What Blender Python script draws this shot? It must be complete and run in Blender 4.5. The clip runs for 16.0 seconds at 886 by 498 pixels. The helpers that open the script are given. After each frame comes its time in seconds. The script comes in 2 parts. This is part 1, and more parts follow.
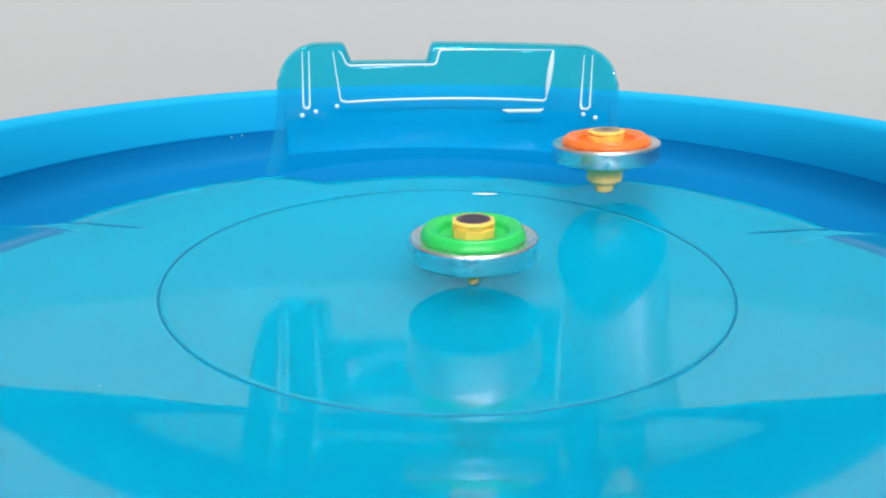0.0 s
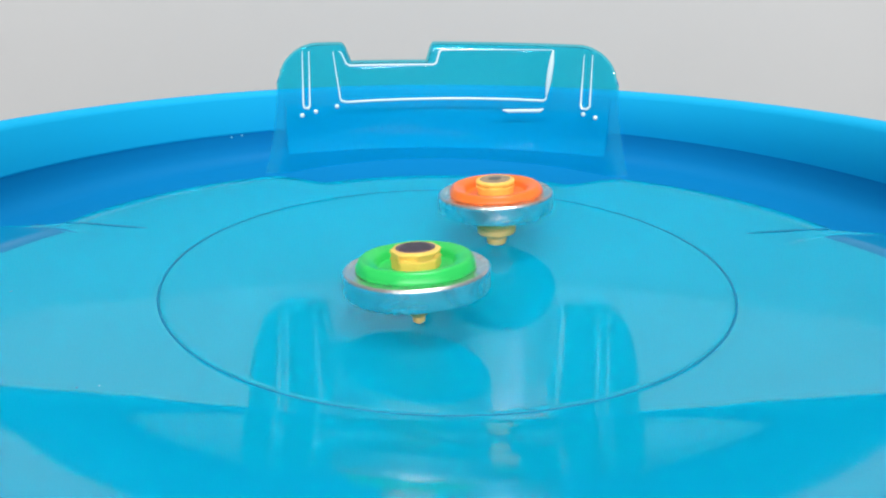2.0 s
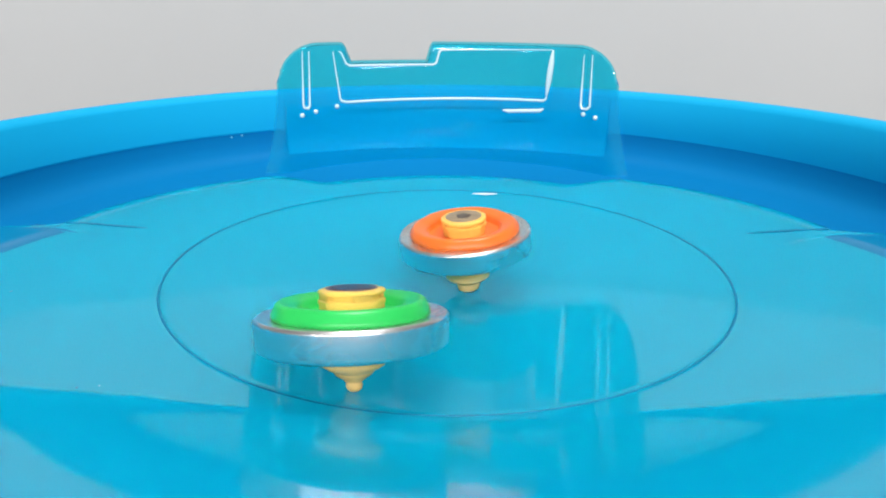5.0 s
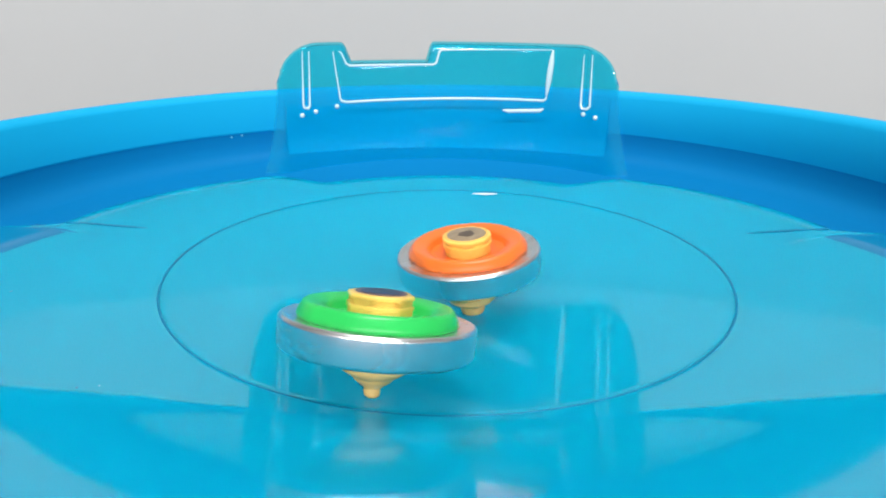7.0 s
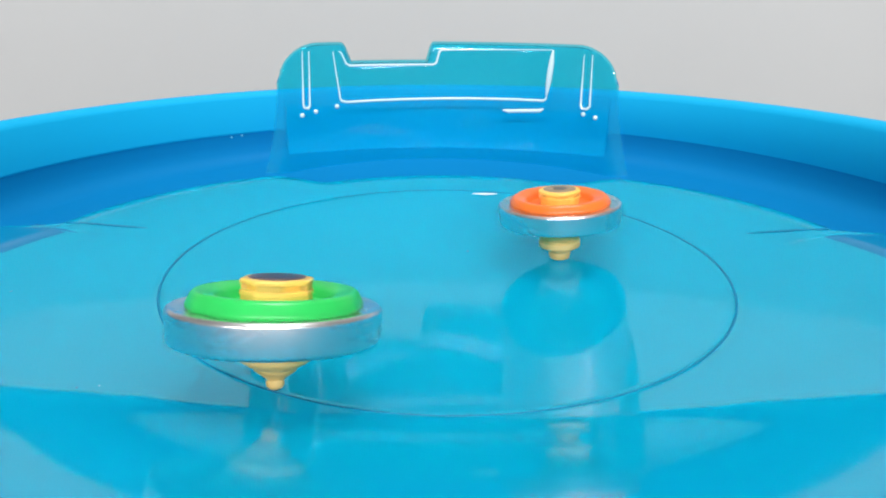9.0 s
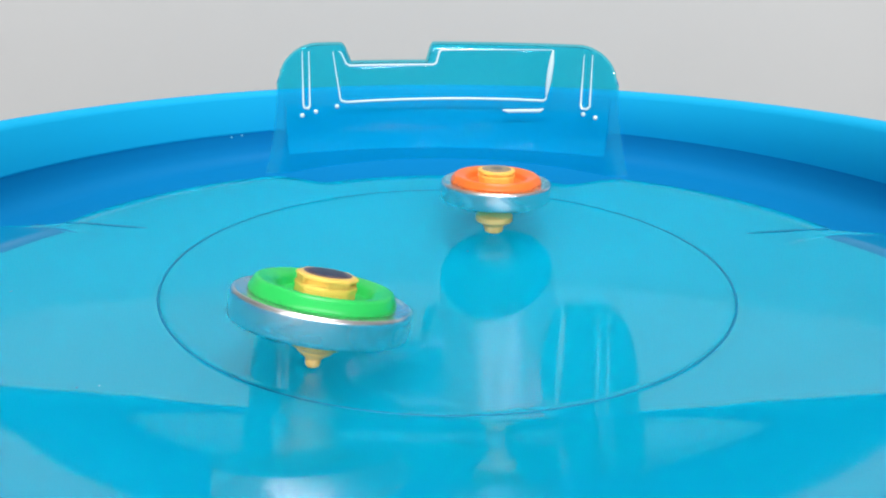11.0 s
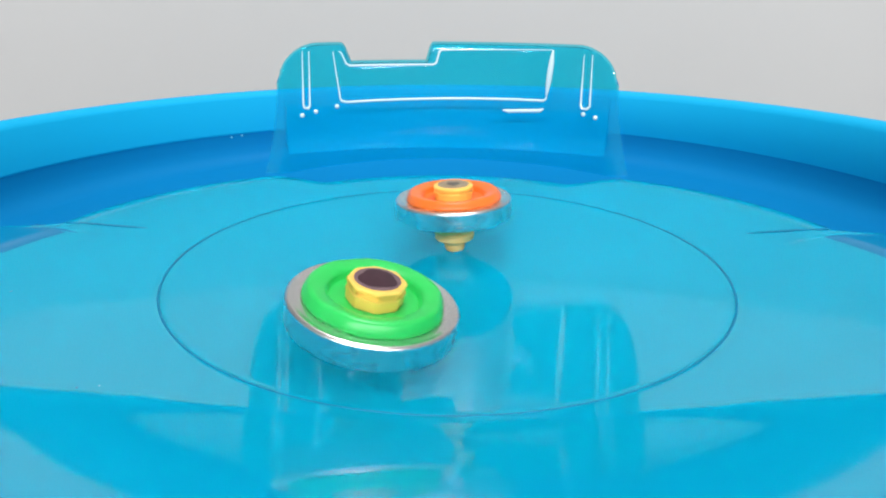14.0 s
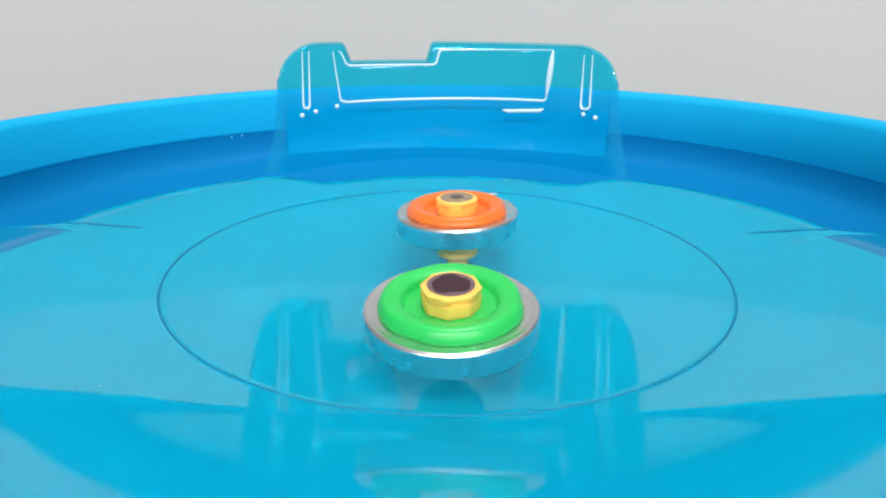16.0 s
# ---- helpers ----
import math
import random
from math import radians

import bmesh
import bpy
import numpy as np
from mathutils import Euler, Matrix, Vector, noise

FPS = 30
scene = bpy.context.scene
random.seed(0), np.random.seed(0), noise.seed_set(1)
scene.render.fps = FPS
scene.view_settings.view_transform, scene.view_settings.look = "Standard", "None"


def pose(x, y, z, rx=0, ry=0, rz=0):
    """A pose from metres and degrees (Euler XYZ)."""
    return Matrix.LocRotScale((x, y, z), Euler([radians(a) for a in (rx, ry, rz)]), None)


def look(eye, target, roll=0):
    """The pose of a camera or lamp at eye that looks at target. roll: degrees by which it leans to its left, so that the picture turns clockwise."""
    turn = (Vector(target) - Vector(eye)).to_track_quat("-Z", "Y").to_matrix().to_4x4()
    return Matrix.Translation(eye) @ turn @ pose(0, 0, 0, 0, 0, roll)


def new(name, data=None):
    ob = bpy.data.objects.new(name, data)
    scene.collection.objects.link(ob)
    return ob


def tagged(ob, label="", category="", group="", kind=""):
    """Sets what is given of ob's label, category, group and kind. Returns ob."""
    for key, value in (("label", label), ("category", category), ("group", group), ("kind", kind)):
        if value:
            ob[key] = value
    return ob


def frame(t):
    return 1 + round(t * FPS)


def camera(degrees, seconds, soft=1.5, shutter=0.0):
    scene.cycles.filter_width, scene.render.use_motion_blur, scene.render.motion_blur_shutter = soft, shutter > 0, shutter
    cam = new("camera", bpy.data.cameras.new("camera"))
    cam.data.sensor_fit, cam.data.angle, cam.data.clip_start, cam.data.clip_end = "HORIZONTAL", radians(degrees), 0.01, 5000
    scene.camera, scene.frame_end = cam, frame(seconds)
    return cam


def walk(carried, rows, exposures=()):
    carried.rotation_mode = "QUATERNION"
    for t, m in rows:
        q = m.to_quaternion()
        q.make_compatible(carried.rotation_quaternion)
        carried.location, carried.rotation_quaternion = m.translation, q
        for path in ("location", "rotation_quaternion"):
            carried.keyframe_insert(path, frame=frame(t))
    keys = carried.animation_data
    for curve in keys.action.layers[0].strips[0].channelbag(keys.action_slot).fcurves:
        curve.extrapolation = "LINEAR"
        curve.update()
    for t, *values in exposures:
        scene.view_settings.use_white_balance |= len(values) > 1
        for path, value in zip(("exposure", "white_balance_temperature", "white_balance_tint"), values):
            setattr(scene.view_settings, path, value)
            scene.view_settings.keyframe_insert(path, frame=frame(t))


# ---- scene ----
cam = camera(66.8, 16.0, soft=2.0, shutter=0.22)
EYE = (-0.0015, -0.2229, 0.0864)
PITCH = 20.21
aim = (EYE[0], EYE[1] + math.cos(radians(PITCH)), EYE[2] - math.sin(radians(PITCH)))
walk(cam, [(0.0, look(EYE, aim, 0.50)), (16.0, look(EYE, aim, 0.50))], [(0.0, -0.72), (16.0, -0.72)])

# ---- light ----
world = bpy.data.worlds.new("room_air")
world.use_nodes = True
scene.world = world
world.node_tree.nodes["Background"].inputs[0].default_value = (0.9, 0.95, 1.0, 1)
world.node_tree.nodes["Background"].inputs[1].default_value = 0.3


def area_lamp(name, eye, target, width, length, watts, colour):
    data = bpy.data.lights.new(name, "AREA")
    data.shape, data.size, data.size_y, data.energy, data.color = "RECTANGLE", width, length, watts, colour
    ob = new(name, data)
    ob.matrix_world = look(eye, target)
    return ob


# a flat ceiling lamp over the table and a long tube lamp on the wall behind the camera
TUBE = (0.10, -2.12, 1.16)
area_lamp("ceiling_lamp_light", (0.15, 0.02, 2.09), (0.15, 0.02, 0), 0.75, 0.55, 54, (1.0, 0.985, 0.96))
area_lamp("tube_lamp_light", TUBE, (0.10, 0, 0.02), 3.2, 0.09, 94, (0.98, 0.99, 1.0))


# ---- materials ----
def material(name, base, rough=0.4, metal=0.0, grain=0.0, scale=60.0, bump=0.0, bump_scale=300.0, coat=0.0, spec=0.5, alter=None, soak=0.0):
    """A node material whose colour wanders to alter by noise of that scale, with noise relief."""
    m = bpy.data.materials.new(name)
    m.use_nodes = True
    nt = m.node_tree
    b = nt.nodes["Principled BSDF"]
    b.inputs["Base Color"].default_value = (*base, 1)
    b.inputs["Roughness"].default_value = rough
    b.inputs["Metallic"].default_value = metal
    b.inputs["Coat Weight"].default_value = coat
    if soak:
        # light spreads inside the plastic over this distance
        b.subsurface_method = "BURLEY"
        b.inputs["Subsurface Weight"].default_value = 1.0
        b.inputs["Subsurface Radius"].default_value = (1, 1, 1)
        b.inputs["Subsurface Scale"].default_value = soak
    b.inputs["Coat Roughness"].default_value = 0.05
    b.inputs["Specular IOR Level"].default_value = spec
    co = nt.nodes.new("ShaderNodeTexCoord")
    if grain:
        n = nt.nodes.new("ShaderNodeTexNoise")
        n.inputs["Scale"].default_value, n.inputs["Detail"].default_value = scale, 5
        mix = nt.nodes.new("ShaderNodeMix")
        mix.data_type = "RGBA"
        a = alter or tuple(c * (1 - grain) for c in base)
        mix.inputs[6].default_value, mix.inputs[7].default_value = (*base, 1), (*a, 1)
        nt.links.new(co.outputs["Object"], n.inputs["Vector"])
        nt.links.new(n.outputs["Fac"], mix.inputs[0])
        nt.links.new(mix.outputs[2], b.inputs["Base Color"])
        r = nt.nodes.new("ShaderNodeMapRange")
        r.inputs["To Min"].default_value, r.inputs["To Max"].default_value = rough * 0.8, min(1, rough * 1.25)
        nt.links.new(n.outputs["Fac"], r.inputs["Value"])
        nt.links.new(r.outputs[0], b.inputs["Roughness"])
    if bump:
        n2 = nt.nodes.new("ShaderNodeTexNoise")
        n2.inputs["Scale"].default_value, n2.inputs["Detail"].default_value = bump_scale, 4
        bp = nt.nodes.new("ShaderNodeBump")
        bp.inputs["Strength"].default_value, bp.inputs["Distance"].default_value = bump, 0.001
        nt.links.new(co.outputs["Object"], n2.inputs["Vector"])
        nt.links.new(n2.outputs["Fac"], bp.inputs["Height"])
        nt.links.new(bp.outputs[0], b.inputs["Normal"])
    return m


def clear_plastic(name, tint, gloss_rough=0.06, body=0.08, body_colour=(0.02, 0.5, 0.65)):
    """Tinted see-through plastic: light passes straight, a little is scattered, the surface shines by Fresnel."""
    m = bpy.data.materials.new(name)
    m.use_nodes = True
    nt = m.node_tree
    nt.nodes.remove(nt.nodes["Principled BSDF"])
    out = nt.nodes["Material Output"]
    tr = nt.nodes.new("ShaderNodeBsdfTransparent")
    tr.inputs[0].default_value = (*tint, 1)
    df = nt.nodes.new("ShaderNodeBsdfDiffuse")
    df.inputs[0].default_value = (*body_colour, 1)
    gl = nt.nodes.new("ShaderNodeBsdfGlossy")
    gl.inputs["Roughness"].default_value = gloss_rough
    m1, m2 = nt.nodes.new("ShaderNodeMixShader"), nt.nodes.new("ShaderNodeMixShader")
    m1.inputs[0].default_value = body
    fr = nt.nodes.new("ShaderNodeFresnel")
    fr.inputs[0].default_value = 1.40
    n = nt.nodes.new("ShaderNodeTexNoise")
    n.inputs["Scale"].default_value = 35
    co = nt.nodes.new("ShaderNodeTexCoord")
    bp = nt.nodes.new("ShaderNodeBump")
    bp.inputs["Strength"].default_value, bp.inputs["Distance"].default_value = 0.15, 0.001
    nt.links.new(co.outputs["Object"], n.inputs["Vector"])
    nt.links.new(n.outputs["Fac"], bp.inputs["Height"])
    nt.links.new(bp.outputs[0], gl.inputs["Normal"])
    nt.links.new(bp.outputs[0], fr.inputs["Normal"])
    nt.links.new(tr.outputs[0], m1.inputs[1])
    nt.links.new(df.outputs[0], m1.inputs[2])
    nt.links.new(fr.outputs[0], m2.inputs[0])
    nt.links.new(m1.outputs[0], m2.inputs[1])
    nt.links.new(gl.outputs[0], m2.inputs[2])
    nt.links.new(m2.outputs[0], out.inputs[0])
    return m


BOWL = material("cyan_plastic", (0.001, 0.368, 0.565), 0.05, grain=0.10, scale=14, bump=0.02, bump_scale=40, spec=0.17, soak=0.09)
GROOVE = material("groove_plastic", (0.0, 0.20, 0.38), 0.5, grain=0.15, scale=80, spec=0.15)
CLEAR = clear_plastic("clear_cyan_plastic", (0.17, 0.89, 0.98), 0.04, 0.22, (0.004, 0.40, 0.62))
# near-white colour that paints highlights and glints of the clear plastic
HIGHLIGHT = material("pale_highlight_plastic", (0.78, 0.92, 0.94), 0.12, grain=0.05, scale=300, spec=0.8, coat=1.0)
# light tone for a real speck and for dots that imitate glints
GLINT_AND_SPECK = material("light_blue_glint_and_speck", (0.12, 0.50, 0.72), 0.2, grain=0.05, scale=300)
# darker copy of the tub's blue: the pocket's shade is put into this colour
SHADED_BLUE = material("shaded_blue_plastic", (0.001, 0.18, 0.44), 0.5, spec=0.06, grain=0.08, scale=9, bump=0.05, bump_scale=220)
FLANGE = material("glossy_deep_blue_plastic", (0.002, 0.20, 0.42), 0.16, spec=0.14, grain=0.08, scale=9, bump=0.03, bump_scale=120)
BASE = material("blue_plastic", (0.002, 0.40, 0.72), 0.60, spec=0.15, grain=0.08, scale=9, bump=0.05, bump_scale=220)
METAL = material("brushed_steel", (0.80, 0.80, 0.81), 0.27, metal=1.0, grain=0.08, scale=60)
GREEN = material("green_plastic", (0.025, 0.60, 0.11), 0.32, grain=0.25, scale=110, bump=0.06, bump_scale=160, soak=0.003)
ORANGE = material("orange_plastic", (0.95, 0.19, 0.025), 0.32, grain=0.2, scale=110, bump=0.06, bump_scale=160, soak=0.003)
PALE = material("pale_yellow_plastic", (0.97, 0.59, 0.21), 0.42, grain=0.10, scale=180, soak=0.004)
YELLOW = material("yellow_plastic", (0.98, 0.62, 0.13), 0.38, grain=0.10, scale=180, soak=0.003)
STICKER = material("mauve_sticker", (0.20, 0.125, 0.14), 0.45, grain=0.35, scale=300, spec=0.25)
PRINT = material("maroon_print", (0.055, 0.014, 0.028), 0.35, grain=0.6, scale=260, spec=0.4)
PRINT_DARK = material("dark_print", (0.13, 0.09, 0.06), 0.35, grain=0.6, scale=260, spec=0.4)
STICKER_GREY = material("grey_sticker", (0.42, 0.32, 0.21), 0.45, grain=0.5, scale=420, spec=0.3)
BOARD = material("white_board", (0.60, 0.605, 0.61), 0.8, grain=0.03, scale=5, bump=0.06, bump_scale=160)
# out-of-view walls: a dim room is put into their colour, for the bowl's reflections
DIM = material("dimmed_wall_paint", (0.37, 0.365, 0.36), 0.85, grain=0.06, scale=3, bump=0.1, bump_scale=120)
WALL = material("grey_paint", (0.62, 0.635, 0.64), 0.85, grain=0.04, scale=3, bump=0.1, bump_scale=120)
CEIL = material("white_paint", (0.8, 0.8, 0.8), 0.9, grain=0.03, scale=3)
FLOOR = material("floor_tile", (0.5, 0.48, 0.46), 0.5, grain=0.1, scale=6)


# ---- mesh helpers ----
def mesh_of(name, bm, mat, smooth=True):
    bmesh.ops.recalc_face_normals(bm, faces=bm.faces)
    me = bpy.data.meshes.new(name)
    bm.to_mesh(me)
    bm.free()
    me.materials.append(mat)
    if smooth:
        for f in me.polygons:
            f.use_smooth = True
        me.set_sharp_from_angle(angle=radians(32))
    return me


def part(name, bm, mat, parent=None, label="", smooth=True):
    ob = new(name, mesh_of(name, bm, mat, smooth))
    ob.parent = parent
    if label:
        ob["label"] = label
    return ob


def lathe(profile, seg=96, closed=False, shape=None):
    """A body of revolution from (r, z) pairs; shape(a) scales r by the angle."""
    bm = bmesh.new()
    rings = []
    for r, z in profile:
        if r < 1e-7:
            rings.append([bm.verts.new((0, 0, z))])
        else:
            ring = []
            for i in range(seg):
                a = 2 * math.pi * i / seg
                k = shape(a) if shape else 1
                ring.append(bm.verts.new((r * k * math.cos(a), r * k * math.sin(a), z)))
            rings.append(ring)
    pairs = list(zip(rings, rings[1:]))
    if closed:
        pairs.append((rings[-1], rings[0]))
    for a, b in pairs:
        for i in range(seg):
            j = (i + 1) % seg
            if len(a) == 1 and len(b) == 1:
                continue
            if len(a) == 1:
                bm.faces.new((a[0], b[i], b[j]))
            elif len(b) == 1:
                bm.faces.new((a[i], b[0], a[j]))
            else:
                bm.faces.new((a[i], b[i], b[j], a[j]))
    return bm


def box(size, at, bevel=0.0):
    bm = bmesh.new()
    bmesh.ops.create_cube(bm, size=1, matrix=Matrix.Translation(at) @ Matrix.Diagonal((*size, 1)))
    if bevel:
        bmesh.ops.bevel(bm, geom=bm.edges[:], offset=bevel, segments=2, affect="EDGES")
    return bm


def tube(points, radius, seg=8, closed=False):
    """A round bead swept along points."""
    bm = bmesh.new()
    pts = [Vector(q) for q in points]
    n, rings = len(pts), []
    for i, q in enumerate(pts):
        if closed:
            d = pts[(i + 1) % n] - pts[i - 1]
        else:
            d = pts[min(i + 1, n - 1)] - pts[max(i - 1, 0)]
        d.normalize()
        side = d.cross(Vector((q.x, q.y, 0)).normalized()).normalized()
        up = side.cross(d).normalized()
        k = 1.0 if closed else min(1.0, 0.35 + 2.5 * min(i, n - 1 - i) / n)
        rings.append([bm.verts.new(q + radius * k * (math.cos(2 * math.pi * j / seg) * side + math.sin(2 * math.pi * j / seg) * up)) for j in range(seg)])
    for i in range(n if closed else n - 1):
        a, b = rings[i], rings[(i + 1) % n]
        for j in range(seg):
            bm.faces.new((a[j], a[(j + 1) % seg], b[(j + 1) % seg], b[j]))
    if not closed:
        bm.faces.new(rings[0]), bm.faces.new(rings[-1])
    return bm


# ---- room ----
def room():
    ground = -0.80
    w, back, front, top = 1.9, 1.10, -2.2, 2.15
    def slab(name, size, at, mat, label, bevel=0.0):
        ob = new(name, mesh_of(name, box(size, at, bevel), mat, False))
        return tagged(ob, label, "wall" if "wall" in name else name, kind="structure")
    slab("floor", (2 * w + 0.2, front * -1 + back + 0.2, 0.1), (0, (back + front) / 2, ground - 0.05), FLOOR, "plain pale floor of the room")
    slab("ceiling", (2 * w + 0.2, front * -1 + back + 0.2, 0.1), (0, (back + front) / 2, top + 0.05), CEIL, "plain white painted ceiling")
    slab("plinth", (0.9, 0.52, 0.756), (0, -0.04, -0.419), FLOOR, "plain pale plinth that carries the toy arena", 0.003)
    h = top - ground - 0.004
    slab("wall_north", (2 * w, 0.1, h), (0, back + 0.05, ground + 0.002 + h / 2), DIM, "plain out-of-view wall of the room, darkened for weaker reflections")
    slab("backdrop", (1.9, 0.012, 0.996), (0, 0.45, -0.301), BOARD, "plain light grey backdrop board standing behind the arena", 0.003)
    slab("wall_south", (2 * w, 0.1, h), (0, front - 0.05, ground + 0.002 + h / 2), WALL, "plain light grey painted wall behind the camera")
    tube_lamp = new("tube_lamp")
    tagged(tube_lamp, "long white tube lamp on the wall", "wall lamp", kind="structure")
    tube_lamp.matrix_world = look(TUBE, (0.10, 0, 0.02))
    part("housing", box((3.24, 0.11, 0.02), (0, 0, 0.0135), 0.004), CEIL, tube_lamp, "", False)
    for bx in (-1.4, 1.4):
        part("bracket", box((0.05, 0.05, 0.03), (bx, 0, 0.039), 0.004), CEIL, tube_lamp, "", False)
    lamp = new("ceiling_lamp")
    tagged(lamp, "flat white rectangular lamp on the ceiling", "ceiling lamp", kind="structure")
    part("housing", box((0.85, 0.65, 0.045), (0.15, 0.02, top - 0.0245), 0.006), CEIL, lamp, "", False)
    slab("wall_west", (0.1, back - front, h), (-w - 0.05, (back + front) / 2, ground + 0.002 + h / 2), DIM, "plain out-of-view wall of the room, darkened for weaker reflections")
    slab("wall_east", (0.1, back - front, h), (w + 0.05, (back + front) / 2, ground + 0.002 + h / 2), DIM, "plain out-of-view wall of the room, darkened for weaker reflections")


room()

# ---- arena ----
RING = 0.0955       # radius of the groove
FRONT = 0.0985      # how far in front of the middle the front flank begins


def bowl_z(r):
    """The bowl's height: a rounded dish within the groove, a steeper flank beyond it."""
    if r < RING:
        return 1.3 * (r * r - RING * RING)
    d1 = min(r - RING, 0.008)
    d2 = min(0.020, max(0.0, r - RING - 0.008))
    return 0.248 * d1 + 0.022 * d1 * d1 / 0.016 + 0.27 * d2 + 0.085 * d2 * d2 / 0.040 + 0.355 * max(0.0, r - RING - 0.028)


def ramp(x, x0, x1, y0, y1):
    k = min(1.0, max(0.0, (x - x0) / (x1 - x0)))
    return y0 + (y1 - y0) * k


def bowl_edge(phi):
    """Radius of the bowl's edge at phi degrees from straight back: cut short at the two pockets."""
    if phi < 89.5:
        return ramp(phi, 40, 88, 0.1230, 0.1355) - 0.006 * (1 + math.cos(math.pi * ramp(phi, 30, 43, 0.0, 1.0)))
    return ramp(phi, 89.5, 92.5, 0.1360, 0.1720)


def flange_start(phi):
    return ramp(phi, 91, 103, 0.1305, 0.1385) if phi < 103 else ramp(phi, 103, 128, 0.1385, 0.1720)


def sheet_z(r, phi):
    f = flange_start(phi)
    if phi < 89:
        flat = bowl_edge(phi) - 0.0045
        return bowl_z(min(r, flat)) + 0.05 * max(0.0, r - flat)
    # in front the flank rises from a shallow arc across the arena
    x, y = r * math.sin(radians(phi)), -r * math.cos(radians(phi))
    over = max(0.0, y - FRONT - 0.5 * x * x)
    r0 = math.hypot(x, y - over)
    rise = 0.32 * min(over, 0.012) + 0.065 * min(over, 0.012) ** 2 / 0.024 + 0.385 * max(0.0, over - 0.012)
    if r0 < f:
        return bowl_z(r0) + rise
    d = min(r0 - f, 0.006)
    return bowl_z(f) + rise + 0.33 * d - 0.31 * d * d / 0.012 + 0.02 * (r0 - f - d)


def bowl_mesh():
    seg = 360
    inner = [0.0928 * i / 40 for i in range(1, 41)] + [0.0948, 0.0955, 0.0962, 0.097]
    bm = bmesh.new()
    centre = bm.verts.new((0, 0, bowl_z(0)))
    low = bm.verts.new((0, 0, bowl_z(0) - 0.0026))
    cols = []
    for i in range(seg):
        a = 2 * math.pi * i / seg
        phi = abs(math.degrees(math.atan2(math.cos(a), math.sin(a))))
        e = bowl_edge(phi)
        rz = []
        for r in inner:
            dip = 0.0002 if abs(r - RING) < 0.0001 else 0.0
            rz.append((r, bowl_z(r) - dip))
        # the rows of faces follow the line where the flange begins
        f = min(flange_start(phi), ramp(phi, 100, 114, 0.172, 0.118)) if phi > 91 else 0.5 * (0.097 + e)
        for k in range(1, 25):
            r = 0.097 + (f - 0.097) * k / 12 if k <= 12 else f + (e - f) * (k - 12) / 12
            rz.append((r, sheet_z(r, phi)))
        z = rz[-1][1]
        rz += [(e + 0.0010, z), (e + 0.0024, z - 0.0003), (e + 0.0038, z - 0.0009), (e + 0.0052, z - 0.0019), (e + 0.0063, z - 0.0032), (e + 0.0069, z - 0.0048), (e + 0.0072, z - 0.0070), (e + 0.0073, z - 0.0150),
               (e + 0.0055, z - 0.0150), (e + 0.0053, z - 0.0070), (e - 0.0005, z - 0.0034)]
        # the underside runs along below the upper side
        for k in range(1, 13):
            r = e - 0.0005 + (0.099 - e + 0.0005) * k / 12
            rz.append((r, sheet_z(r, phi) - 0.0026))
        rz.append((0.06, bowl_z(0.06) - 0.0026))
        cols.append([bm.verts.new((r * math.cos(a), r * math.sin(a), zz)) for r, zz in rz])
    for i in range(seg):
        c, d = cols[i], cols[(i + 1) % seg]
        bm.faces.new((centre, c[0], d[0]))
        bm.faces.new((low, d[-1], c[-1]))
        for j in range(len(c) - 1):
            quad = bm.faces.new((c[j], c[j + 1], d[j + 1], d[j]))
            m = quad.calc_center_median()
            phi = abs(math.degrees(math.atan2(m.x, m.y)))
            if phi > 91 and m.y > -FRONT and math.hypot(m.x, m.y) > flange_start(phi) + 0.0004:
                quad.material_index = 1
    return bm


BACKING = ((0.1880, -0.0004), (0.1905, 0.0050), (0.1916, 0.0150), (0.1922, 0.0335), (0.1928, 0.0345), (0.1938, 0.0345), (0.1938, 0.0060), (0.1890, -0.0004))


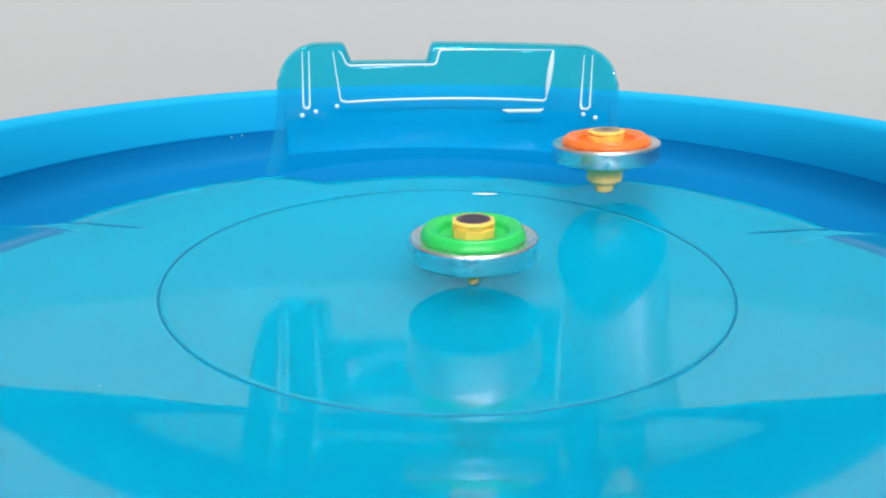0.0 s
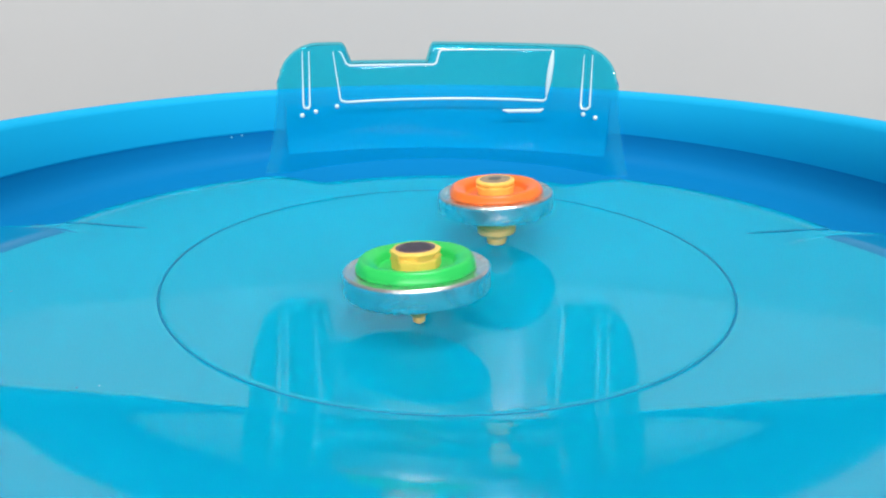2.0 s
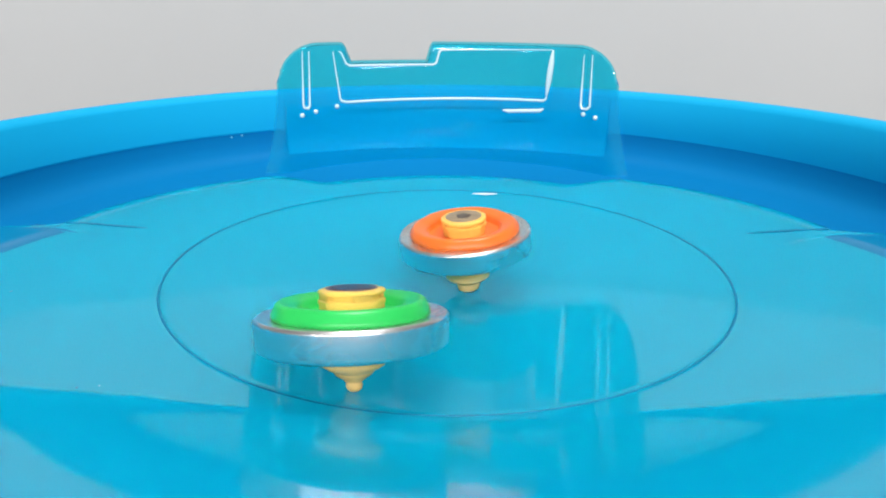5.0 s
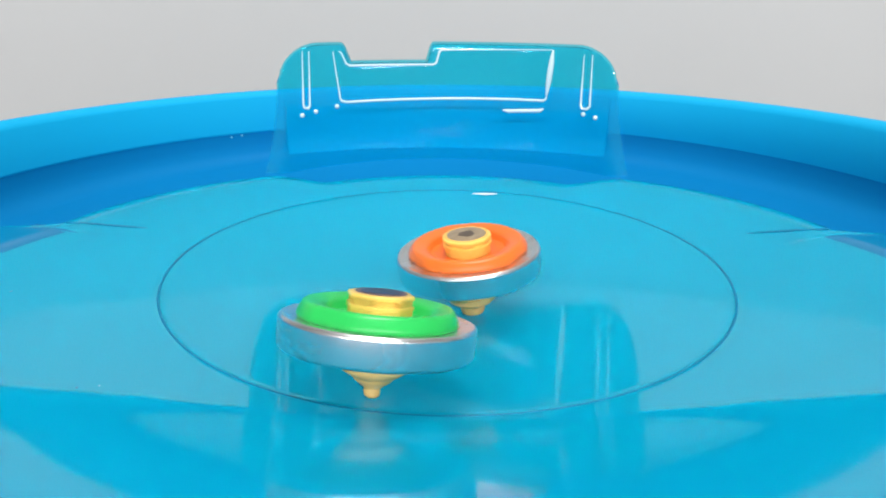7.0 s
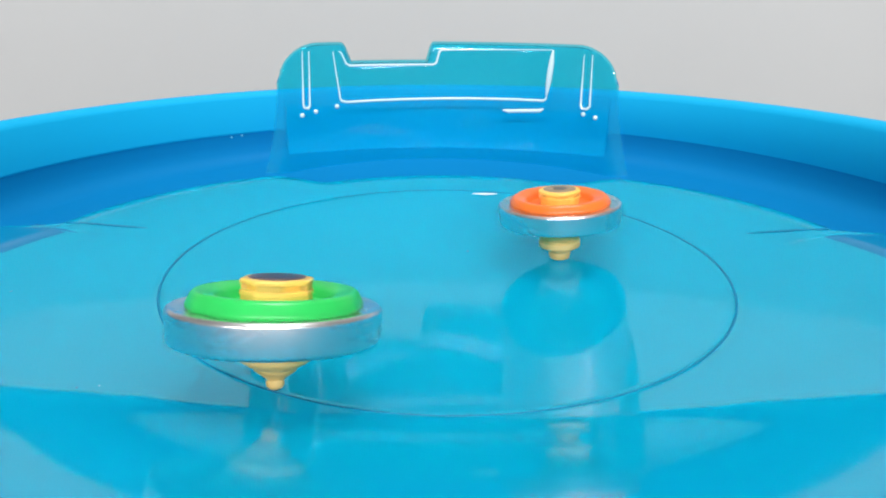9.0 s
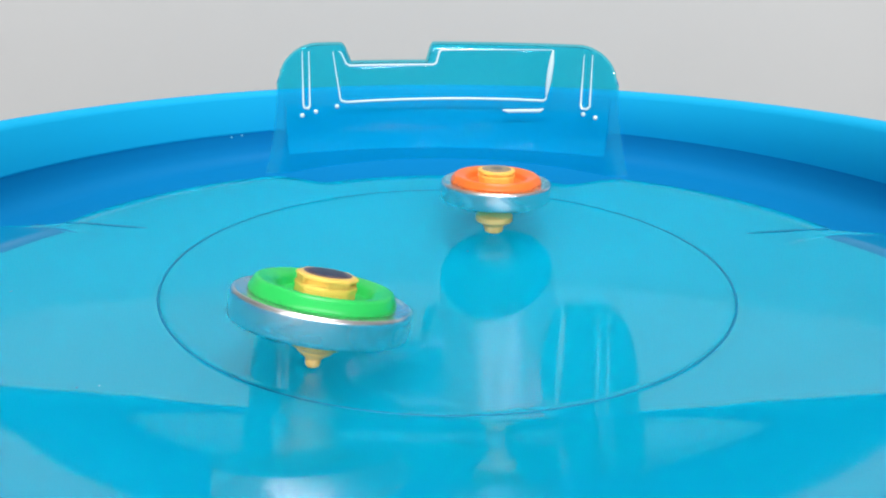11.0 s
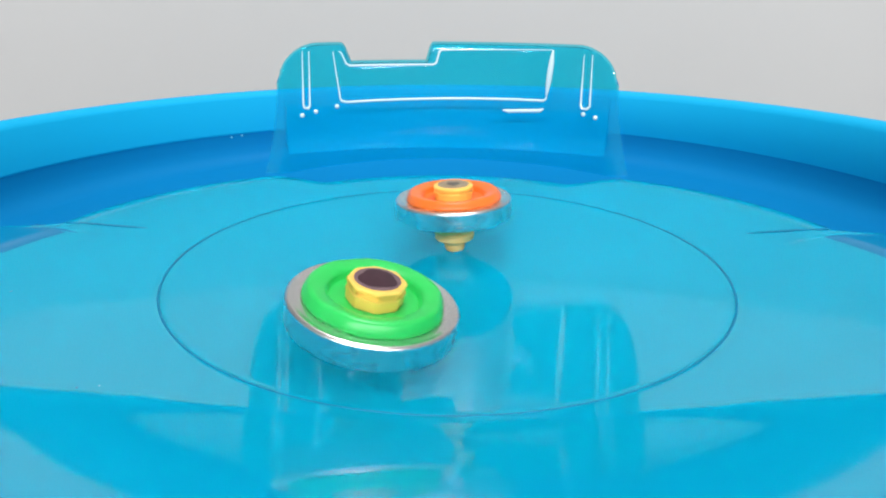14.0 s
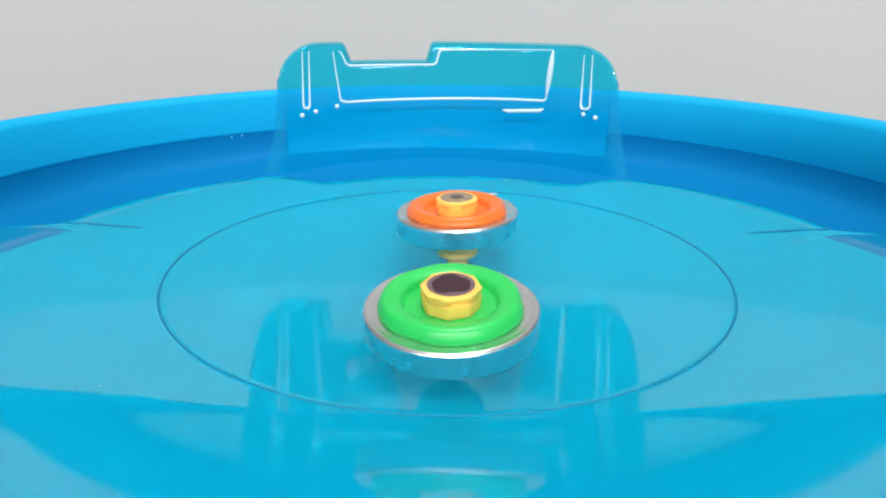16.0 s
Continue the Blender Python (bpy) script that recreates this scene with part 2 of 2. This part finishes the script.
def arena():
    top = new("battle_arena")
    tagged(top, "round blue plastic spinning-top arena with glossy cyan bowl", "toy arena")
    tub = [(0.0, -0.040), (0.18, -0.040), (0.190, -0.036), (0.2085, 0.028), (0.2085, 0.0340), (0.2065, 0.0370), (0.2025, 0.0382), (0.1985, 0.0378), (0.1965, 0.0365),
           (0.1955, 0.0345), (0.1942, 0.0160), (0.1950, 0.0145), (0.2030, 0.0142), (0.2040, 0.0125), (0.1900, -0.0300), (0.0, -0.0320)]
    tub_mesh = lathe(tub, 192)
    for v in tub_mesh.verts:
        # the rim's height tilts sideways to fit its line in the camera's view
        v.co.z += 0.006 * v.co.x * max(0.0, v.co.z - 0.0165) / 0.0215
    part("tub", tub_mesh, BASE, top, "opaque bright blue plastic tub with rounded rim")
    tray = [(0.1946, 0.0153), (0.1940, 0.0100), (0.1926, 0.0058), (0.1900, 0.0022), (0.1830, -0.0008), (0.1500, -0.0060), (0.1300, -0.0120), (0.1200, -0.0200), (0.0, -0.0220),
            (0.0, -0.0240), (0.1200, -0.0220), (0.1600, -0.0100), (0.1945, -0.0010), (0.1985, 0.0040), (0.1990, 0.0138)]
    part("pocket_tray", lathe(tray, 192, True), SHADED_BLUE, top, "plastic tray inside the tub, its blue darkened for shade")
    bowl = part("bowl", bowl_mesh(), BOWL, top, "glossy cyan plastic bowl with deep blue side flanges")
    bowl.data.materials.append(FLANGE)
    # an added plate hides the tray's dark band behind the see-through panel
    bm = bmesh.new()
    cols = []
    for k in range(41):
        a = radians(-29 + 58 * k / 40)
        cols.append([bm.verts.new((r * math.sin(a), r * math.cos(a), z)) for r, z in BACKING])
    for c, d in zip(cols, cols[1:]):
        for j in range(len(c)):
            n = (j + 1) % len(c)
            bm.faces.new((c[j], c[n], d[n], d[j]))
    bm.faces.new(cols[0]), bm.faces.new(cols[-1])
    part("backing", bm, BASE, top, "bright blue plastic backing behind the panel")
    g = [(RING + 0.00045 * math.cos(a), bowl_z(RING) - 0.0003 + 0.0004 * math.sin(a)) for a in [k * math.pi / 4 for k in range(8)]]
    part("groove", lathe(g, 192, True), GROOVE, top, "thin dark circular groove line")
    for sx in (-1, 1):
        pts = []
        for k in range(13):
            x, y = 0.111 + 0.024 * k / 12, 0.0190 - 0.0160 * k / 12
            pts.append((sx * x, y, bowl_z(math.hypot(x, y)) - 0.0004))
        part("crease", tube(pts, 0.0008, 6), GROOVE, top, "thin dark crease beside the pocket")
    back_panel(top)
    # scuffs and specks of dust on the bowl
    for x, y, rad, mat in [(-0.0780, -0.1013, 0.0006, GROOVE), (-0.0752, -0.0978, 0.0004, GLINT_AND_SPECK), (0.0087, 0.0366, 0.0009, GROOVE), (-0.1194, -0.0550, 0.0005, GROOVE)]:
        bm = bmesh.new()
        bmesh.ops.create_uvsphere(bm, u_segments=10, v_segments=6, radius=rad, matrix=Matrix.Translation((x, y, bowl_z(math.hypot(x, y)))) @ Matrix.Diagonal((0.6, 1.3, 0.12, 1)))
        part("speck", bm, mat, top, "tiny speck on the bowl")
    # a flat pale spot imitates the lamp's reflection at the groove's far side
    bm = bmesh.new()
    bmesh.ops.create_uvsphere(bm, u_segments=16, v_segments=8, radius=1, matrix=Matrix.Translation((0.0185, 0.0905, bowl_z(0.0924) + 0.0004)) @ Matrix.Diagonal((0.0062, 0.0014, 0.0003, 1)))
    part("lamp_glint", bm, HIGHLIGHT, top, "flat pale spot on the bowl standing in for a lamp's reflection")
    # three light blue dots painted in for small glints on the tray's wall
    for x, y, z in [(-0.1208, 0.1525, 0.0140), (-0.1160, 0.1562, 0.0142), (-0.1185, 0.1545, 0.0105)]:
        bm = bmesh.new()
        bmesh.ops.create_uvsphere(bm, u_segments=12, v_segments=8, radius=0.0006, matrix=Matrix.Translation((x, y, z)))
        part("glint_dot", bm, GLINT_AND_SPECK, top, "small pale plastic dot standing in for a glint")
    return top


PANEL_R = 0.113


LEAN = 0.09         # how far the panel leans back per metre of height


def panel_r(z):
    return PANEL_R + LEAN * (z - 0.035)


def on_panel(x, z, off=0.0):
    r = panel_r(z) - off
    return (x, math.sqrt(r * r - x * x), z)


def panel_top(x):
    """The height of the panel's upper edge."""
    def step(e0, e1):
        k = min(1, max(0, (x - e0) / (e1 - e0)))
        return k * k * (3 - 2 * k)
    notch = step(-0.0485, -0.0445) * (1 - step(-0.0102, -0.0066))
    z = 0.0672 - 0.0085 * notch
    over = abs(x) - 0.0575
    if over > 0:
        k = min(0.985, over / 0.0166)
        z -= 0.0165 * (1 - math.sqrt(max(0, 1 - k * k)))
    return z


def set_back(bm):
    """Scales the panel's parts about the camera's eye: farther back, unchanged in its view."""
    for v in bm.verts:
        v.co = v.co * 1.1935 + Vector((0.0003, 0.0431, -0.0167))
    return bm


def back_panel(top):
    """A see-through wall: bent sheet with rounded corners that run back, and a folded upper edge."""
    hi = 0.0730
    xs = sorted(set([round(-hi + 2 * hi * i / 120, 5) for i in range(121)] + [-0.0485 + 0.0005 * i for i in range(9)] + [-0.0102 + 0.0005 * i for i in range(8)]))
    # plan: corner and return, front arc, corner and return
    a_end = math.asin(hi / PANEL_R)
    corner = 0.0035
    def end(sign):
        out = []
        t0 = a_end
        cx, cy = PANEL_R * math.sin(t0) + corner * math.sin(t0), PANEL_R * math.cos(t0) + corner * math.cos(t0)
        for k in range(1, 9):
            t = t0 - math.pi * 0.42 * k / 8
            # the corner turns from the arc to run backwards
            out.append((sign * (cx - corner * math.sin(t)), cy - corner * math.cos(t), (sign * -math.sin(t), -math.cos(t))))
        return out
    path = [(x, y, n, 1) for x, y, n in reversed(end(-1))]
    path += [(x, math.sqrt(PANEL_R ** 2 - x * x), (-x / PANEL_R, -math.sqrt(PANEL_R ** 2 - x * x) / PANEL_R), 0) for x in xs]
    path += [(x, y, n, 1) for x, y, n in end(1)]
    bm = bmesh.new()
    cols = []
    for i, (x, y, (nx, ny), isend) in enumerate(path):
        k_end = 0
        if isend:
            k_end = 8 - i if i < 8 else i - (len(path) - 8) + 1
        zt = panel_top(math.copysign(hi, x)) - 0.0007 * k_end if isend else panel_top(x)
        foot = bowl_z(math.hypot(x, y)) - 0.0012
        w = min(1.0, k_end / 8)
        rows = []
        for d, z in [(0.0004, foot), (0.0002, foot + 0.0045)]:
            rows.append((d, z))
        for k in range(1, 13):
            rows.append((0.0, foot + 0.0045 + (zt - 0.0014 - foot - 0.0045) * k / 12))
        fold = 0.1 if isend else ramp(abs(x), 0.052, 0.069, 1.0, 0.1)
        for d, z in [(-0.0004, zt - 0.0004), (-0.0014, zt), (-0.0030, zt + 0.0001), (-0.0050, zt - 0.0001)]:
            rows.append((d * fold, z))
        col = []
        for d, z in rows:
            flare = 0.006 * w * max(0.0, 1 - z / 0.045) ** 1.5
            lean = LEAN * (z - 0.035)
            o = d + flare - lean
            skirt = math.copysign(0.004, x) * w * max(0.0, 1 - z / 0.05) ** 1.6
            col.append(bm.verts.new((x + nx * o + skirt, y + ny * o, z)))
        cols.append(col)
    for a, b in zip(cols, cols[1:]):
        for j in range(len(a) - 1):
            bm.faces.new((a[j], b[j], b[j + 1], a[j + 1]))
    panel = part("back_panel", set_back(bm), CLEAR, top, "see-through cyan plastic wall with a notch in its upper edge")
    panel.visible_shadow = False
    so = panel.modifiers.new("thickness", "SOLIDIFY")
    so.thickness, so.offset, so.use_rim = 0.0012, 1.0, False

    def bead(corners, radius, closed, steps=8):
        pts = []
        n = len(corners)
        for i in range(n if closed else n - 1):
            a, b = corners[i], corners[(i + 1) % n]
            for k in range(steps):
                t = k / steps
                pts.append(on_panel(a[0] + (b[0] - a[0]) * t, a[1] + (b[1] - a[1]) * t, 0.0014))
        if not closed:
            pts.append(on_panel(*corners[-1], 0.0014))
        return part("bead", set_back(tube(pts, radius, 8, closed)), HIGHLIGHT, panel, "raised plastic bead, its highlight put into a pale colour")
    bead([(0.0470, 0.0450), (0.0468, 0.0432), (0.0455, 0.0424), (-0.0480, 0.0411), (-0.0502, 0.0418), (-0.0508, 0.0432), (-0.0534, 0.0642)], 0.0006, False)
    # this side is thicker to carry its wide highlight
    bead([(0.0470, 0.0450), (0.0491, 0.0656)], 0.0014, False)
    bead([(0.0491, 0.0656), (-0.0028, 0.0645), (-0.0040, 0.0638), (-0.0056, 0.0584), (-0.0072, 0.0577), (-0.0463, 0.0577), (-0.0478, 0.0588), (-0.0498, 0.0636), (-0.0510, 0.0643)], 0.0005, False)
    bead([(-0.0661, 0.0647), (-0.0664, 0.0412), (-0.0659, 0.0398), (-0.0646, 0.0394), (-0.0638, 0.0406), (-0.0634, 0.0646)], 0.0006, False)
    bead([(0.0622, 0.0641), (0.0619, 0.0416), (0.0626, 0.0402), (0.0646, 0.0402), (0.0656, 0.0416), (0.0656, 0.0643)], 0.0006, False)
    # a short added bar, pale in place of a lamp's glint on the panel
    bead([(0.0270, 0.0370), (0.0300, 0.0366), (0.0440, 0.0376), (0.0460, 0.0386)], 0.0009, False)
    # pale dots added in place of the panel's specular spots
    for x, z in [(-0.0670, 0.0365), (-0.0614, 0.0377), (-0.0523, 0.0394), (0.0632, 0.0377), (0.0681, 0.0367)]:
        bm = bmesh.new()
        bmesh.ops.create_uvsphere(bm, u_segments=12, v_segments=8, radius=0.0011, matrix=Matrix.Translation(on_panel(x, z, 0.0013)))
        part("glint_dot", set_back(bm), HIGHLIGHT, panel, "small pale plastic dot standing in for a glint")


arena()


# ---- spinning tops ----
def spinning_top(name, label, disc_mat, disc_label, tip, base, rise, sides, sticker, dark, bolt_profile):
    top = new(name)
    tagged(top, label, "spinning top", "two battling tops")
    mm = 0.001025
    def L(pr, seg=64, closed=False, shape=None):
        return lathe([(r * mm, z * mm) for r, z in pr], seg, closed, shape)
    part("tip", L(tip), PALE, top, "pale yellow plastic stepped tip")
    def up(pr, dz):
        return [(r, z + dz) for r, z in pr]
    ring = [(15.0, 0.5), (18.9, -0.25), (19.0, -0.27), (21.2, -0.45), (21.45, -0.43), (22.05, -0.05), (22.2, 0.1), (22.3, 0.35), (22.33, 0.6), (22.5, 6.0), (22.48, 6.25), (22.4, 6.45), (22.1, 6.8), (21.95, 6.92), (21.75, 7.0),
            (21.55, 7.0), (20.6, 6.75), (20.4, 6.7), (20.0, 6.66), (18.0, 6.64), (15.0, 6.6)]
    part("metal_ring", L(up(ring, base), 96, True, lambda a: 1.010 + 0.003 * math.cos(3 * a) + 0.002 * math.cos(8 * a + 1)), METAL, top, "polished steel weight ring")
    def cut(a):
        c = max(abs(math.cos(a - k * 2 * math.pi / 3)) if math.cos(a - k * 2 * math.pi / 3) > 0 else 0 for k in range(3))
        return min(1.0, 0.968 / c) if c > 0.01 else 1.0
    disc = [(0.0, 5.0), (16.0, 5.0), (18.2, 6.4), (18.6, 6.7), (18.75, 7.1), (18.7, 7.5), (18.45, 8.1), (17.7, rise - 0.7), (17.4, rise - 0.35), (17.0, rise - 0.08), (16.6, rise), (16.2, rise - 0.03), (15.6, rise - 0.12), (13.6, rise - 0.65), (13.0, rise - 0.95), (12.6, rise - 1.25), (12.3, rise - 1.8), (12.1, rise - 2.8), (11.8, rise - 3.2), (9.0, rise - 3.4), (0, rise - 3.4)]
    part("disc", L(up(disc, base), 96, False, cut), disc_mat, top, disc_label)
    def poly(a):
        k = 2 * math.pi / sides
        b = (a + k / 2) % k - k / 2
        return math.cos(k / 2) / math.cos(b) * 1.04
    bolt = part("bolt", L(bolt_profile, 96, False, poly), YELLOW, top, "yellow plastic faceted face bolt")
    zt = bolt_profile[-2][1]
    part("sticker", L([(0, zt + 0.02), (5.9, zt + 0.02), (6.1, zt + 0.10), (5.9, zt + 0.16), (0, zt + 0.2)], 48), sticker, bolt, "round sticker with worn edge")
    part("print", L([(0, zt + 0.1), (dark[1], zt + 0.1), (dark[1] - 0.1, zt + 0.24), (0, zt + 0.28)], 48, False, lambda a: 1 + 0.07 * math.cos(3 * a + 1) + 0.05 * math.cos(5 * a)), dark[0], bolt, "dark print blotch on the sticker")
    # every other face of the bolt is closed, with an opening between
    for i in range(sides // 2):
        bm = box((0.0016, 0.0056 if sides == 8 else 0.0036, 0.0018), (0.00648, 0, (zt - 1.75) * mm), 0.0002)
        bmesh.ops.rotate(bm, verts=bm.verts, matrix=Matrix.Rotation(4 * math.pi / sides * i, 3, "Z"))
        part("post", bm, YELLOW, bolt)
    return top


green_top = spinning_top("spinning_top", "green and steel spinning top with pointed yellow tip", GREEN, "bright green plastic disc with flat sides",
    [(0, 0), (1.2, 0.1), (1.8, 0.6), (2.0, 1.4), (1.9, 2.2), (2.4, 2.8), (4.0, 3.9), (4.5, 4.3), (4.8, 4.9), (6.2, 5.7), (7.6, 6.6), (8.0, 7.2), (8.1, 8.2), (9.5, 10.2), (12.0, 11.9), (15.5, 12.8), (15.5, 15.0), (0, 15.0)],
    11.8, 10.3, 8, STICKER, (PRINT, 5.0), [(0, 17.4), (7.3, 17.4), (7.4, 21.0), (7.6, 21.2), (7.6, 22.0), (7.3, 22.2), (6.2, 22.25), (6.2, 23.4), (7.3, 23.45), (7.6, 23.65), (7.6, 24.2), (7.3, 24.5), (6.4, 24.6), (0, 24.6)])
orange_top = spinning_top("spinning_top", "orange and steel spinning top with blunt yellow tip", ORANGE, "orange plastic disc with flat sides",
    [(0, 0), (2.8, 0.0), (3.6, 0.4), (3.9, 1.2), (4.2, 3.0), (4.9, 3.6), (5.6, 4.2), (7.3, 5.0), (7.7, 5.5), (7.8, 7.4), (7.4, 7.9), (7.0, 8.1), (7.0, 9.3), (8.5, 9.9), (9.0, 11.5), (12.0, 15.2), (15.5, 16.0), (15.5, 18.5), (0, 18.5)],
    15.2, 9.7, 12, STICKER_GREY, (PRINT_DARK, 2.6), [(0, 21.0), (7.0, 21.0), (7.1, 24.0), (7.5, 24.2), (7.5, 24.9), (7.2, 25.1), (6.3, 25.15), (6.3, 25.9), (7.2, 25.95), (7.5, 26.1), (7.5, 26.8), (7.2, 27.1), (6.4, 27.2), (0, 27.2)])


# ---- movement ----
def spun(rows, turn):
    """Poses for every thirtieth of a second: the rows' places and leans, glided, with the spin about the top's own axis."""
    ts = [t for t, m in rows]
    vals = np.array([[*m.translation, *(m.to_3x3() @ Vector((0, 0, 1)))] for t, m in rows])
    slope = np.zeros_like(vals)
    for i in range(len(ts)):
        a, b = max(i - 1, 0), min(i + 1, len(ts) - 1)
        slope[i] = (vals[b] - vals[a]) / (ts[b] - ts[a])
        if 0 < i < len(ts) - 1:
            d0, d1 = (vals[i] - vals[i - 1]) / (ts[i] - ts[i - 1]), (vals[i + 1] - vals[i]) / (ts[i + 1] - ts[i])
            lim = 2.0 * np.minimum(abs(d0), abs(d1))
            slope[i] = np.where(d0 * d1 > 0, np.clip(slope[i], -lim, lim), 0)
    out = []
    for k in range(frame(16.0)):
        t = k / FPS
        i = max(0, min(len(ts) - 2, int(np.searchsorted(ts, t, side="right")) - 1))
        h = ts[i + 1] - ts[i]
        u = min(1.0, max(0.0, (t - ts[i]) / h))
        v = ((2 * u ** 3 - 3 * u ** 2 + 1) * vals[i] + (u ** 3 - 2 * u ** 2 + u) * h * slope[i] + (3 * u ** 2 - 2 * u ** 3) * vals[i + 1] + (u ** 3 - u ** 2) * h * slope[i + 1])
        lean = Vector((0, 0, 1)).rotation_difference(Vector(v[3:])).to_matrix().to_4x4()
        out.append((t, Matrix.Translation(v[:3]) @ lean @ Matrix.Rotation(radians(turn * k), 4, "Z")))
    return out


def motions():
    walk(green_top, spun([
        (0, pose(0.0099, 0.0063, -0.0117, -0.5, -1.3)),
        (0.5, pose(0.0075, 0.0033, -0.0118, -0.8, -0.7)),
        (1, pose(0.0047, -0.0017, -0.0118, -1.3, -2.7)),
        (1.5, pose(0.0024, -0.0073, -0.0118, -1.5, -3.4)),
        (2, pose(-0.0089, -0.0277, -0.0108, -3.9, -2.8)),
        (2.5, pose(-0.0202, -0.0502, -0.0081, -8.1, -8.0)),
        (3, pose(-0.0239, -0.0629, -0.0060, -12.3, -10.5)),
        (3.5, pose(-0.0234, -0.0699, -0.0048, -15.3, -8.2)),
        (4, pose(-0.0235, -0.0751, -0.0038, -15.8, -5.0)),
        (6.5, pose(-0.0201, -0.0876, -0.0014, -15.3, 3.5)),
        (7, pose(-0.0182, -0.0854, -0.0019, -16.3, 5.5)),
        (7.5, pose(-0.0160, -0.0775, -0.0037, -15.7, 5.3)),
        (8, pose(-0.0144, -0.0706, -0.0051, -12.8, 8.5)),
        (8.2, pose(-0.0138, -0.0669, -0.0058, -12.7, 7.0)),
        (8.4, pose(-0.0209, -0.0747, -0.0040, -12.1, 6.9)),
        (8.6, pose(-0.0300, -0.0830, -0.0017, -13.1, 6.9)),
        (8.8, pose(-0.0344, -0.0923, 0.0033, -13.6, 3.1)),
        (8.9, pose(-0.0384, -0.0917, 0.0044, -14.7, 8.1)),
        (9, pose(-0.0388, -0.0928, 0.0048, -15.6, 1.9)),
        (9.1, pose(-0.0416, -0.0943, 0.0049, -14.1, 5.1)),
        (9.2, pose(-0.0419, -0.0950, 0.0051, -15.7, 2.0)),
        (11.3, pose(-0.0342, -0.0638, -0.0050, -12.4, 11.2)),
        (11.5, pose(-0.0329, -0.0583, -0.0060, -10.7, 10.6)),
        (12, pose(-0.0307, -0.0512, -0.0072, -8.2, 13.9)),
        (12.5, pose(-0.0269, -0.0464, -0.0081, -4.3, 13.4)),
        (13, pose(-0.0240, -0.0395, -0.0091, -1.6, 14.8)),
        (13.5, pose(-0.0206, -0.0426, -0.0089, 1.6, 10.0)),
        (14, pose(-0.0230, -0.0589, -0.0067, 3.9, 10.2)),
        (14.5, pose(-0.0189, -0.0646, -0.0060, 5.4, 3.2)),
        (15, pose(-0.0141, -0.0632, -0.0064, 5.4, 0.9)),
        (15.5, pose(-0.0069, -0.0621, -0.0068, 5.4, -0.0)),
        (16, pose(0.0011, -0.0614, -0.0070, 5.4, -1.1)),
    ], 68))
    walk(orange_top, spun([
        (0, pose(0.0714, 0.0727, 0.0064, 0.6, -3.4)),
        (0.5, pose(0.0628, 0.0655, 0.0034, 0.0, -4.3)),
        (1, pose(0.0451, 0.0525, -0.0029, -0.5, -3.1)),
        (1.5, pose(0.0262, 0.0454, -0.0083, 0.2, -6.6)),
        (2, pose(0.0211, 0.0433, -0.0088, 0.5, -3.5)),
        (2.5, pose(0.0181, 0.0420, -0.0091, 0.7, -3.3)),
        (3, pose(0.0140, 0.0332, -0.0102, 1.0, -3.0)),
        (3.5, pose(0.0100, 0.0244, -0.0110, 1.2, -2.7)),
        (4, pose(0.0081, 0.0146, -0.0115, 1.5, -5.0)),
        (6.5, pose(0.0079, -0.0157, -0.0115, 1.4, -5.0)),
        (7, pose(0.0088, -0.0182, -0.0113, 1.4, -5.8)),
        (7.5, pose(0.0096, -0.0167, -0.0114, 1.6, -6.4)),
        (8, pose(0.0106, -0.0158, -0.0114, 1.8, -6.7)),
        (8.2, pose(0.0115, -0.0139, -0.0114, 1.9, -6.9)),
        (8.4, pose(0.0177, -0.0108, -0.0113, 0.9, -4.0)),
        (8.6, pose(0.0280, 0.0036, -0.0108, 0.6, -2.9)),
        (8.8, pose(0.0377, 0.0170, -0.0096, -0.9, -1.2)),
        (9, pose(0.0446, 0.0255, -0.0084, -2.6, -3.4)),
        (9.2, pose(0.0493, 0.0356, -0.0070, -2.5, -0.9)),
        (11.3, pose(0.0147, 0.0551, -0.0076, -0.4, 1.0)),
        (11.5, pose(0.0099, 0.0510, -0.0083, -0.4, 1.2)),
        (12, pose(0.0006, 0.0409, -0.0097, -0.3, 0.8)),
        (12.5, pose(-0.0046, 0.0296, -0.0107, -0.1, 0.2)),
        (13, pose(-0.0072, 0.0221, -0.0112, 0.1, -1.4)),
        (13.5, pose(-0.0057, 0.0232, -0.0111, 0.3, -0.6)),
        (14, pose(0.0034, 0.0383, -0.0099, 0.4, -2.2)),
        (14.5, pose(0.0053, 0.0399, -0.0098, 0.4, 2.3)),
        (15, pose(0.0058, 0.0383, -0.0099, 0.9, 2.3)),
        (15.5, pose(0.0059, 0.0314, -0.0105, 1.2, -0.1)),
        (16, pose(0.0044, 0.0240, -0.0111, 1.6, -1.8)),
    ], 73))


motions()
